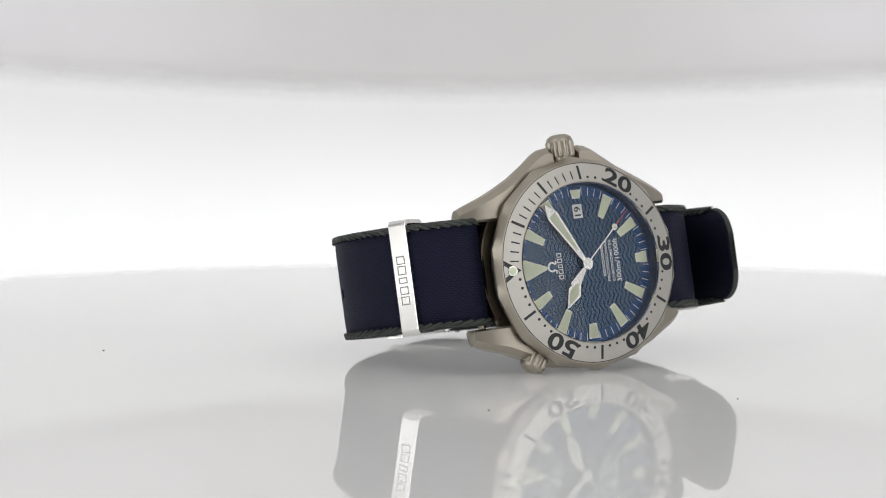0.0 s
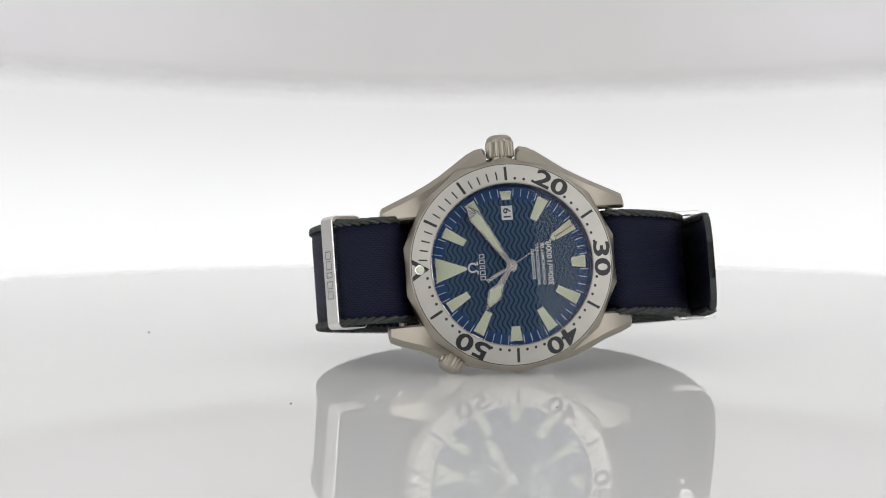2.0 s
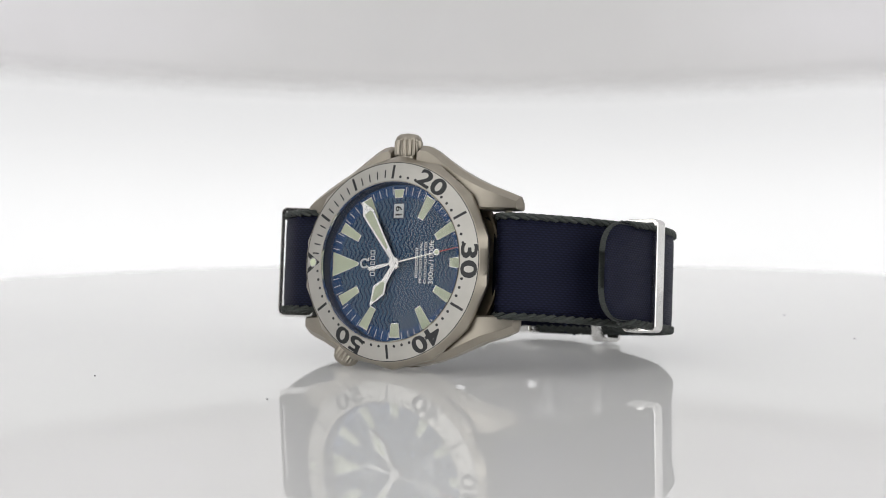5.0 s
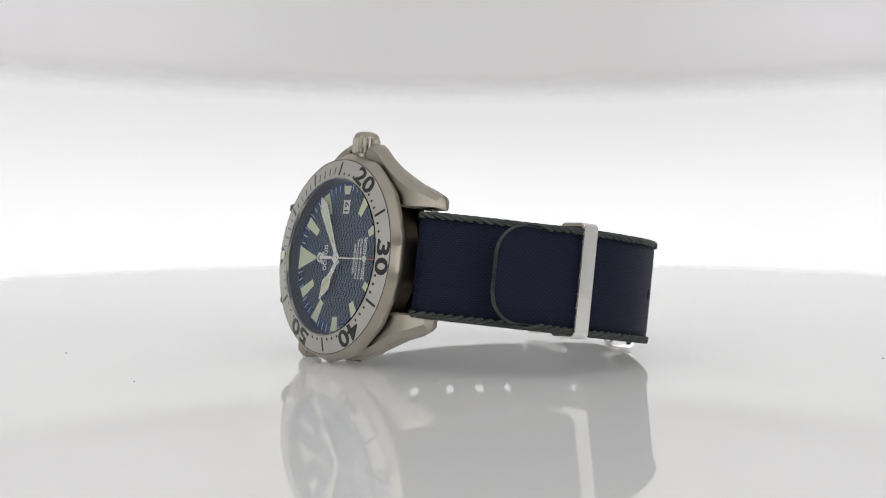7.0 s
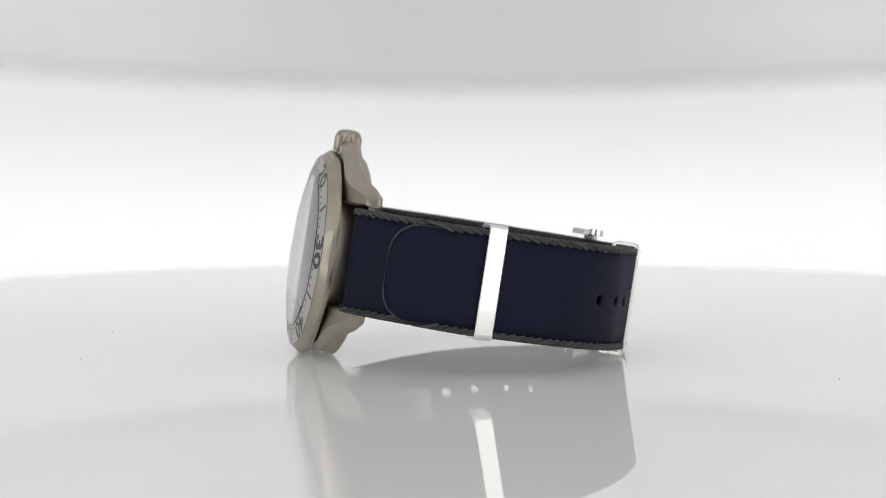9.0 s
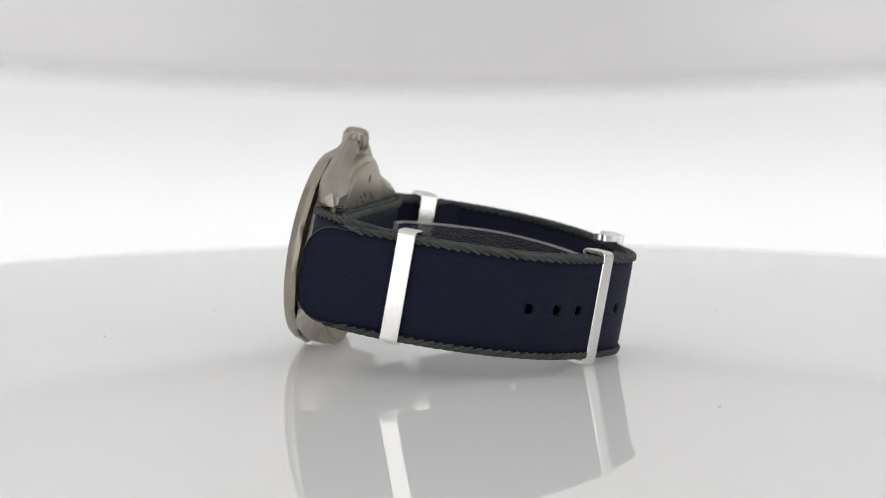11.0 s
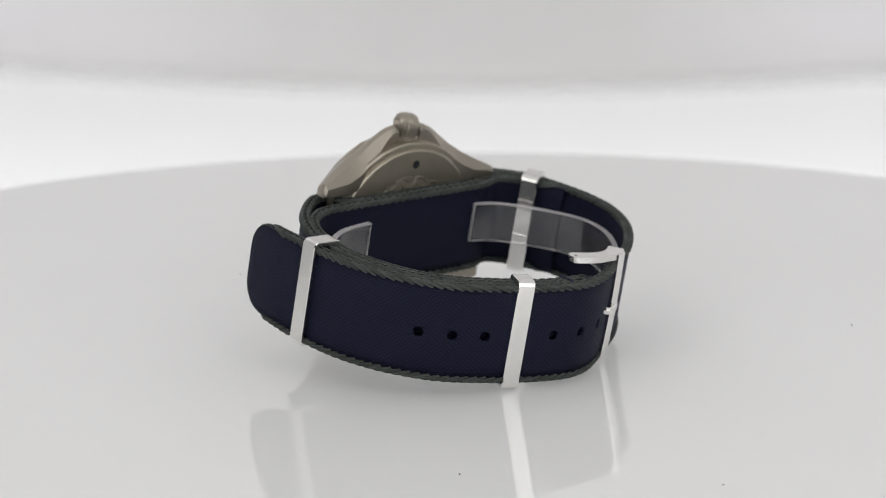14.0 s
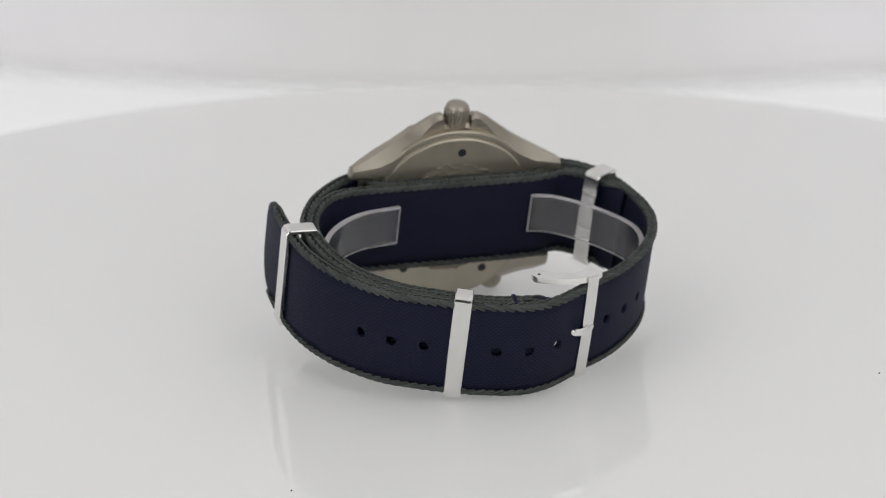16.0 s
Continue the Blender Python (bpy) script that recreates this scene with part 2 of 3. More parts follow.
# ---------------------------------------------------------------- the light tent and the table
def tent():
    def panel(name, corners, material, label):
        bm = bmesh.new()
        a, b, c, d = [Vector(p) for p in corners]
        n = (b - a).cross(d - a).normalized() * 4
        loft(bm, [[a, b, c, d], [p + n for p in (a, b, c, d)]])
        tagged(part(name, bm, material), label, "light tent wall", kind="structure")

    box = lit_cloth("lit_softbox_cloth", SOFTBOX_GLOW, (1.0, 0.995, 0.985), 0.95, 1.05)
    top = lit_cloth("lit_top_cloth", TOP_GLOW, (1.0, 0.995, 0.985), 0.95, 1.05)
    under = lit_cloth("lit_base_panel", UNDER_GLOW, (1.0, 0.998, 0.99), 0.98, 1.02)
    unlit = plain("unlit_white_cloth", (0.56, 0.56, 0.56), 0.9, 0.0, 0.04, 40.0)
    dark = plain("dark_cloth", (0.03, 0.03, 0.032), 0.9, 0.0, 0.1, 40.0)
    back = lit_cloth("backlight_diffuser", BACK_GLOW, (0.992, 0.994, 1.0), 0.96, 1.04, 6.0, 0.71)
    XF, XS, YF, YM, YB, Z0, Z1 = 210, 540, -740, -330, 330, -160, 560
    upright = lambda a, b: [(*a, Z0), (*b, Z0), (*b, Z1), (*a, Z1)]
    panel("wall_left", upright((-XS, YM), (-XS, YB)), unlit, "plain white cloth side of the light tent")
    panel("wall_right", upright((XS, YB), (XS, YM)), unlit, "plain white cloth side of the light tent")
    panel("wall_back", upright((-XS, YB), (XS, YB)), back, "glowing white backlight panel behind the table")
    panel("wall_front_left", upright((-XF, YF), (-XS, YM)), box, "large glowing softbox beside the lens")
    panel("wall_front_right", upright((XS, YM), (XF, YF)), box, "large glowing softbox beside the lens")
    panel("wall_front", upright((XF, YF), (-XF, YF)), dark, "dark opening behind the lens")
    panel("ceiling", [(-XS, YF, Z1), (-XS, YB, Z1), (XS, YB, Z1), (XS, YF, Z1)], top, "white diffusing cloth lit from above")
    panel("floor", [(-XS, YF, Z0), (XS, YF, Z0), (XS, YB, Z0), (-XS, YB, Z0)], under, "glowing white light panel under the turntable")

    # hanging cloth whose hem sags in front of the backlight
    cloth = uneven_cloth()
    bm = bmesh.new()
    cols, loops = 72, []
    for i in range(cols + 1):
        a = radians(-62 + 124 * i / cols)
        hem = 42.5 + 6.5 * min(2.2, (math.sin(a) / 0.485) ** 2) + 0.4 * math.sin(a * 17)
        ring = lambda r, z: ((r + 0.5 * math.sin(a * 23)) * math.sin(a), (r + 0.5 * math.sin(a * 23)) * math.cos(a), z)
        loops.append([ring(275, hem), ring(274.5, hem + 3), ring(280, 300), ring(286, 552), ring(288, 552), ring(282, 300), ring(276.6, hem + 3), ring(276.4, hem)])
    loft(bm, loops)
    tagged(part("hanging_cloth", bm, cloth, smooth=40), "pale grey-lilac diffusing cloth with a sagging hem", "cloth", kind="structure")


def turntable():
    ob = new("turntable")
    tagged(ob, "round white glossy acrylic turntable disc, slowly turning", "turntable")
    bm = bmesh.new()
    loft_profile = [(r, z - 1.0) for r, z in ((0, 0), (60, 0), (203.5, 0), (204.5, 0), (204.6, 0), (205.6, -0.4), (206, -1.4), (206, -8.5), (205, -9.5), (60, -9.5), (0, -9.5))]
    n = 160
    rings = []
    for i in range(n):
        a = 2 * math.pi * i / n
        rings.append([bm.verts.new((r * math.cos(a), r * math.sin(a), z)) for r, z in loft_profile])
    for i in range(n):
        a, b = rings[i], rings[(i + 1) % n]
        for j in range(len(loft_profile) - 1):
            bm.faces.new((a[j], b[j], b[j + 1], a[j + 1]))
    bmesh.ops.remove_doubles(bm, verts=bm.verts, dist=1e-5)
    part("disc", bm, TABLE, ob, smooth=18)
    rnd = random.Random(11)
    for x, y in ((-0.8, -87.0), (61.0, 55.0), (-72.0, 40.0), (30.0, 92.0), (-48.0, -76.0)):
        bm = bmesh.new()
        k = rnd.uniform(0.12, 0.2)
        loft(bm, [[(x + k * f * math.cos(i * math.pi / 3 + f) * (1 + 0.4 * (i % 2)), y + k * f * math.sin(i * math.pi / 3 + f), z - 1.0) for i in range(6)] for f, z in ((1.0, 0.0), (0.8, 0.12), (0.3, 0.2))])
        part("dust_speck", bm, BLACK, ob, "tiny dark dust speck")
    return ob


# ---------------------------------------------------------------- the watch
DIAL_Y = 3.0
FACE_AT = (0.0004, 0.00035, -0.00025)
HEAD_AT = {"bezel": (0.00028, 0.0004, -0.0001), "crystal": (0.0003, 0.0004, -0.0001), "dial": FACE_AT, "hour_hand": FACE_AT, "minute_hand": FACE_AT, "second_hand": FACE_AT}


def case_mesh():
    bm = bmesh.new()
    lathe(bm, [(15.0, 3.5), (17.9, 3.5), (18.1, 3.8), (18.1, 8.6), (17.8, 9.2), (14.0, 9.4)], 96)

    def bar(sections):
        loops = []
        for (xo, zo), (xi, zi), yf, yb in sections:
            o, i = Vector((xo, zo)), Vector((xi, zi))
            c, yf = 1.15, max(yf, 4.1)
            # the rear edge is cut back in a broad facet between guard and lug
            cut = 0.8 + 1.6 * max(0.0, 1 - (abs(abs(xo) - 14.5) / 8.5) ** 2.5) if abs(abs(xo) - 14.5) < 8.5 else 0.8
            d = (i - o).normalized()
            of, ob_, if_, ib = o + d * c, o + d * cut * 1.1, i - d * 0.4, i - d * 0.4
            loops.append([(o[0], yf + c * 1.3, o[1]), (o[0], yb - cut, o[1]), (ob_[0], yb, ob_[1]), (ib[0], yb, ib[1]), (i[0], yb - 0.4, i[1]),
                          (i[0], yf + 0.4, i[1]), (if_[0], yf, if_[1]), (of[0], yf, of[1])])
        loft(bm, loops)

    top = [((24.6, 12.6), (24.6, 10.5), 8.4, 10.5), ((24.2, 13.3), (24.2, 10.5), 7.6, 10.9), ((22, 14.2), (22, 10.5), 6.4, 11.0), ((18.5, 15.6), (18, 10.5), 4.7, 10.8), ((15.6, 17.0), (14.6, 11.0), 3.9, 10.4),
           ((12.6, 18.7), (11.2, 12.4), 3.6, 9.6), ((9.6, 20.8), (7.8, 13.8), 3.6, 8.7), ((7.0, 22.6), (5.6, 14.5), 3.7, 8.2), ((5.2, 23.5), (4.6, 15), 3.8, 8.0), ((3.7, 23.75), (3.5, 15), 3.95, 7.9), ((3.1, 23.2), (3.0, 15), 4.1, 7.8), ((2.95, 21.4), (2.9, 15), 4.2, 7.7), ((0.0, 21.0), (0.0, 15), 4.2, 7.7)]
    low = [((24.6, -12.6), (24.6, -10.5), 8.4, 10.5), ((24.2, -13.6), (24.2, -10.5), 7.6, 10.9), ((22, -14.6), (22, -10.5), 6.4, 11.0), ((18.5, -15.8), (18, -10.5), 4.7, 10.8), ((15.6, -17.2), (14.4, -11.0), 3.9, 10.2),
           ((12.2, -18.7), (11, -12.6), 3.6, 9.4), ((8.5, -19.8), (7.5, -14.0), 3.6, 9.0), ((4.5, -20.4), (4.3, -14.6), 3.6, 9.0), ((0, -20.6), (0, -14.8), 3.6, 9.0)]
    flip = lambda rows: [((-a[0], a[1]), (-b[0], b[1]), f, k) for a, b, f, k in rows]
    bar(top + flip(top)[::-1][1:])
    bar(low + flip(low)[::-1][1:])
    return bm


def knurled(bm, axis_at, direction, length, radius, y, teeth=24, start=0.0, dome=0.7):
    """A fluted knob: a cylinder along a direction (x, z) from a place (x, z)."""
    d = Vector((direction[0], 0, direction[1])).normalized()
    e1, e2 = Vector((0, 1, 0)), d.cross(Vector((0, 1, 0)))
    o = Vector((axis_at[0], y, axis_at[1]))
    loops = []
    n = teeth * 4
    for s, k, flute in ((start, 0.88, 0), (start + 0.3, 1.0, 1), (start + length * 0.66, 1.0, 1), (start + length * 0.70, 0.94, 0.3), (start + length * 0.73, 0.93, 0), (start + length * 0.86, 0.86, 0), (start + length * 0.96, 0.66, 0), (start + length, 0.42, 0), (start + length + dome * 0.1, 0.15, 0)):
        loop = []
        for i in range(n):
            a = 2 * math.pi * i / n
            r = radius * (k - 0.115 * flute * (0.5 + 0.5 * math.cos(teeth * a)) ** 0.7)
            loop.append(o + d * s + (e1 * math.cos(a) + e2 * math.sin(a)) * r)
        loops.append(loop)
    loft(bm, loops)
    return bm


def bezel_parts(watch):
    scallop = lambda a, r, y: -0.62 * abs(math.cos(7 * a)) * (1.0 if y < 3.0 else 0.6) * min(1.0, (r - 20.4) / 0.6) if r > 20.4 else 0.0
    bm = bmesh.new()
    lathe(bm, [(16.05, 1.2), (16.05, 0.05), (16.2, 0.0), (16.25, 0.06), (19.85, 0.06), (19.9, 0.0), (20.15, 0.02), (20.75, 0.6), (21.45, 1.45), (21.5, 2.6), (21.2, 3.2), (19.4, 3.35), (16.1, 3.35)], 224, scallop)
    bezel = part("bezel", bm, TITANIUM, watch, "scalloped brushed titanium diving bezel", smooth=28)
    bm = bmesh.new()
    lathe(bm, [(16.25, 0.1), (16.25, -0.03), (19.85, -0.03), (19.85, 0.1)], 160, closed=True)
    part("insert", bm, BEZEL_FACE, bezel, "silver ring with black minute scale", smooth=30)
    bm = bmesh.new()
    lathe(bm, [(19.84, 0.0), (19.84, -0.045), (19.97, -0.045), (19.97, 0.05)], 160)
    part("groove", bm, BLACK, bezel)
    turn = 0.2
    for minute in range(1, 60):
        a = minute * 6 + turn
        if minute in (19, 20, 21, 29, 30, 31, 39, 40, 41, 49, 50, 51):
            continue
        if minute % 5 == 0 or minute < 15:
            w, r0, r1 = (0.27, 16.6, 19.4) if minute % 5 == 0 else (0.14, 16.8, 18.5)
            d, t = clock(a), clock(a + 90)
            box = [d * r0 - t * w, d * r0 + t * w, d * r1 + t * w, d * r1 - t * w]
            bm = prism(bmesh.new(), box, -0.05, 0.0)
            part("minute_mark", bm, BLACK, bezel)
        else:
            c = clock(a, 17.0)
            bm = prism(bmesh.new(), [(c[0] + 0.29 * math.cos(k * math.pi / 6), c[1] + 0.29 * math.sin(k * math.pi / 6)) for k in range(12)], -0.05, 0.0)
            part("minute_dot", bm, BLACK, bezel)
    for m in (20, 30, 40, 50):
        d = clock(m * 6 + turn)
        writing("numeral", str(m), 3.6, d * 18.0, d, BLACK, bezel, -0.035, 0.10, 0.02, (6.9, 3.4))
    d, t = clock(turn), clock(turn + 90)
    bm = prism(bmesh.new(), [d * 16.4, d * 19.7 - t * 2.2, d * 19.7 + t * 2.2], -0.05, 0.0)
    part("zero_triangle", bm, BLACK, bezel)
    bm = bmesh.new()
    c = d * 18.2
    loft(bm, [[(c[0] + r * math.cos(k * math.pi / 10), y, c[1] + r * math.sin(k * math.pi / 10)) for k in range(20)] for r, y in ((1.0, 0), (1.0, -0.12), (0.82, -0.16))])
    part("pearl_rim", bm, SILVER, bezel)
    bm = bmesh.new()
    loft(bm, [[(c[0] + r * math.cos(k * math.pi / 10), y, c[1] + r * math.sin(k * math.pi / 10)) for k in range(20)] for r, y in ((0.8, -0.1), (0.74, -0.24), (0.4, -0.34))])
    part("pearl", bm, LUME, bezel, "pale luminous pearl", smooth=60)
    # the whole face slopes outwards
    for ob in (bezel, *bezel.children_recursive):
        for v in ob.data.vertices:
            if v.co.y < 0.0019:
                v.co.y += (min(max(math.hypot(v.co.x, v.co.z), 0.0160), 0.0206) - 0.0180) * 0.24


def dial_parts(watch):
    bm = bmesh.new()
    lathe(bm, [(0.0, DIAL_Y), (15.1, DIAL_Y), (15.1, DIAL_Y + 0.4), (0.0, DIAL_Y + 0.4)], 128)
    dial = part("dial", bm, DIAL, watch, "blue dial engraved with waves, white print")
    bm = bmesh.new()
    lathe(bm, [(14.55, DIAL_Y - 0.02), (14.95, 1.0), (15.15, 1.0), (15.15, DIAL_Y)], 128)
    part("flange", bm, FLANGE, dial, "dark blue sloping flange round the dial", smooth=30)

    def marker(outline, grow=0.17):
        mid = sum((Vector(p) for p in outline), Vector((0, 0))) / len(outline)
        big = [mid + (Vector(p) - mid) * (1 + grow / (Vector(p) - mid).length) for p in outline]
        m = part("hour_marker", prism(bmesh.new(), big, DIAL_Y - 0.22, DIAL_Y), SILVER, dial)
        part("lume", prism(bmesh.new(), outline, DIAL_Y - 0.27, DIAL_Y - 0.1), LUME, m)

    for hour in range(12):
        d, t = clock(hour * 30), clock(hour * 30 + 90)
        if hour == 0:
            marker([d * 8.3 + t * 0.25, d * 8.3 - t * 0.25, d * 13.75 - t * 2.25, d * 13.75 + t * 2.25])
        else:
            r0, w0, w1 = {3: (12.2, 0.72, 1.0), 6: (11.3, 0.72, 1.05), 9: (11.2, 0.72, 1.05)}.get(hour, (9.5, 0.62, 1.0))
            marker([d * r0 - t * w0, d * r0 + t * w0, d * 13.65 + t * w1, d * 13.65 - t * w1])
    for minute in range(60):
        if minute % 5 == 0:
            continue
        d, t = clock(minute * 6), clock(minute * 6 + 90)
        part("minute_track_line", prism(bmesh.new(), [d * 12.75 - t * 0.055, d * 12.75 + t * 0.055, d * 14.2 + t * 0.055, d * 14.2 - t * 0.055], DIAL_Y - 0.03, DIAL_Y), WHITE, dial)
    # date window at three
    def box(c, w, h, y0, y1, mat, name, label=""):
        return part(name, prism(bmesh.new(), [(c[0] - w, c[1] - h), (c[0] + w, c[1] - h), (c[0] + w, c[1] + h), (c[0] - w, c[1] + h)], y0, y1), mat, dial, label)
    box((0.0, 9.75), 1.2, 1.5, DIAL_Y - 0.05, DIAL_Y, FLANGE, "date_frame")
    box((0.0, 9.75), 1.02, 1.3, DIAL_Y - 0.07, DIAL_Y, WHITE, "date_window", "white date window")
    up = (-1, 0)
    writing("date", "19", 2.0, (0.0, 9.75), up, BLACK, dial, DIAL_Y - 0.075, 0.03, 0.01, (1.75, 1.35))
    # print below and above the hands: emblem and name as plain shapes
    bm = bmesh.new()
    c = Vector((-7.0, 0.1))
    arc = [radians(-55 + 290 * k / 20) for k in range(21)]
    outer = [(c[0] - 0.95 * math.sin(a), c[1] + 0.95 * math.cos(a)) for a in arc]
    inner = [(c[0] - 0.62 * math.sin(a), c[1] + 0.62 * math.cos(a)) for a in arc]
    for (o1, i1), (o2, i2) in zip(list(zip(outer, inner)), list(zip(outer, inner))[1:]):
        prism(bm, [o1, i1, i2, o2], DIAL_Y - 0.1, DIAL_Y)
    for s in (-1, 1):
        prism(bm, [(c[0] + 0.72, s * 0.5), (c[0] + 1.0, s * 0.5), (c[0] + 1.0, s * 1.15), (c[0] + 0.72, s * 1.15)], DIAL_Y - 0.1, DIAL_Y)
    part("emblem", bm, WHITE, dial, "small white open ring emblem")
    for k, w in enumerate((0.38, 0.42, 0.30, 0.38, 0.38)):
        z = -1.9 + k * 1.0
        part("name_bar", outlined(bmesh.new(), (-5.75, z - w, -4.75, z + w), 0.15, lambda u, v, q: (u, DIAL_Y - 0.03 * (1 - q), v)), WHITE, dial)
    for z0, z1 in ((-2.7, -2.2), (-2.05, -1.4), (-1.25, -0.7), (-0.55, 0.3), (0.45, 0.95), (1.1, 1.6), (1.75, 2.1), (2.25, 2.8)):
        part("name_bar", outlined(bmesh.new(), (3.85, z0, 4.4, z1), 0.14, lambda u, v, q: (u, DIAL_Y - 0.03 * (1 - q), v)), WHITE, dial)
    for k, (text, wide, tall) in enumerate((("PROFESSIONAL", 7.6, 0.62), ("CHRONOMETER", 7.8, 0.62), ("300m/1000ft", 8.1, 1.05))):
        writing("print", text, 1.0, (5.0 + (0, 1.0, 2.2)[k], 0.1), up, WHITE, dial, DIAL_Y - 0.02, 0.014, 0.01, (wide, tall))
    return dial


def hand_parts(watch):
    def hand(name, deg, y, outline, lume, label):
        bm = prism(bmesh.new(), outline, y - 0.09, y + 0.09)
        ob = part(name, bm, HAND_METAL, watch, label)
        if lume:
            part("lume", prism(bmesh.new(), lume, y - 0.12, y), LUME, ob)
        ob.matrix_basis = pose(0, 0, 0, 0, deg, 0)
        return ob

    hand("hour_hand", 303.5, 2.35, [(1.0, 0.45), (-1.0, 0.45), (-4.2, 0.6), (-6.0, 1.45), (-9.3, 0.12), (-9.3, -0.12), (-6.0, -1.45), (-4.2, -0.6), (-1.0, -0.45), (1.0, -0.45)],
         [(-4.2, 0.25), (-6.05, 1.0), (-8.3, 0.25), (-8.3, -0.25), (-6.05, -1.0), (-4.2, -0.25)], "white sword-shaped hour hand with pale lume")
    hand("minute_hand", 57.3, 2.05, [(1.2, 0.45), (-1.2, 0.45), (-11.2, 1.25), (-13.6, 0.1), (-13.6, -0.1), (-11.2, -1.25), (-1.2, -0.45), (1.2, -0.45)],
         [(-3.2, 0.24), (-10.7, 0.88), (-11.3, 0.7), (-11.3, -0.7), (-10.7, -0.88), (-3.2, -0.24)], "white sword-shaped minute hand with pale lume")
    y = 1.75
    bm = bmesh.new()
    prism(bm, [(5.4, 0.38), (5.4, -0.38), (2.2, -0.30), (1.0, -0.13), (-9.0, -0.10), (-9.0, 0.10), (1.0, 0.13), (2.2, 0.30)], y - 0.06, y + 0.06)
    lathe_ring = [(0.62 * math.cos(k * math.pi / 8), 0.62 * math.sin(k * math.pi / 8)) for k in range(16)]
    prism(bm, [(-9.2 + p[0], p[1]) for p in lathe_ring], y - 0.07, y + 0.07)
    prism(bm, [(1.05 * math.cos(k * math.pi / 12), 1.05 * math.sin(k * math.pi / 12)) for k in range(24)], y - 0.12, y + 0.35)
    second = part("second_hand", bm, HAND_METAL, watch, "thin white second hand with red tip and counterweight")
    part("lume_dot", prism(bmesh.new(), [(-9.2 + 0.66 * p[0], 0.66 * p[1]) for p in lathe_ring], y - 0.10, y), LUME, second)
    part("red_tip", prism(bmesh.new(), [(-9.8, 0.12), (-13.7, 0.05), (-13.7, -0.05), (-9.8, -0.12)], y - 0.07, y + 0.05), RED, second, "thin red tip")
    part("pinion", prism(bmesh.new(), [(0.45 * math.cos(k * math.pi / 8), 0.45 * math.sin(k * math.pi / 8)) for k in range(16)], y - 0.22, y), SILVER, second)
    return second


def caseback(watch):
    bm = bmesh.new()
    lathe(bm, [(0.0, 10.45), (18.9, 10.45), (19.3, 10.25), (19.45, 9.75), (20.4, 9.7), (20.75, 9.4), (20.8, 8.0)], 128)
    back = part("caseback", bm, TITANIUM_DARK, watch, "satin titanium screw-in caseback with engraved medallion", smooth=25)
    for k in range(5):
        c = clock(k * 72 + 87.5, 15.9)
        # no recess is cut: a flat black disc imitates the hole's dark inside
        bm = prism(bmesh.new(), [(c[0] + 0.95 * math.cos(i * math.pi / 8), c[1] + 0.95 * math.sin(i * math.pi / 8)) for i in range(16)], 10.3, 10.475)
        part("key_hole", bm, BLACK, back)
    # medallion: a round of wavy ridges
    bm = bmesh.new()
    rnd = random.Random(3)
    for i in range(20):
        z0 = -12.35 + i * 1.3
        half = math.sqrt(max(0.5, 13.2 ** 2 - z0 ** 2))
        loops = []
        n = max(4, int(half * 2 / 0.45))
        ph = rnd.uniform(0, 6.28)
        for k in range(n + 1):
            x = -half + 2 * half * k / n
            z = z0 + 0.5 * math.sin(x * 1.3 + ph) + 0.2 * math.sin(x * 3.1 + i)
            h = 10.47 + 0.22 * (0.6 + 0.4 * math.sin(x * 2.1 + ph))
            loops.append([(x, 10.3, z - 0.55), (x, h, z - 0.12), (x, h, z + 0.12), (x, 10.3, z + 0.55)])
        loft(bm, loops)
    lathe(bm, [(0, 10.475), (13.1, 10.475), (13.4, 10.40)], 64)
    part("medallion", bm, ENGRAVED, back, "engraved wave relief", smooth=50)


# strap: z of its middle leans a little against the case
def mid_z(x, y):
    return -0.033 * x + 0.011 * y if y > 0 else -0.033 * x


def frames_of(path):
    out = []
    for i, p in enumerate(path):
        t = (path[min(i + 1, len(path) - 1)] - path[max(i - 1, 0)]).normalized()
        out.append((p, t, Vector((t[1], -t[0]))))
    return out


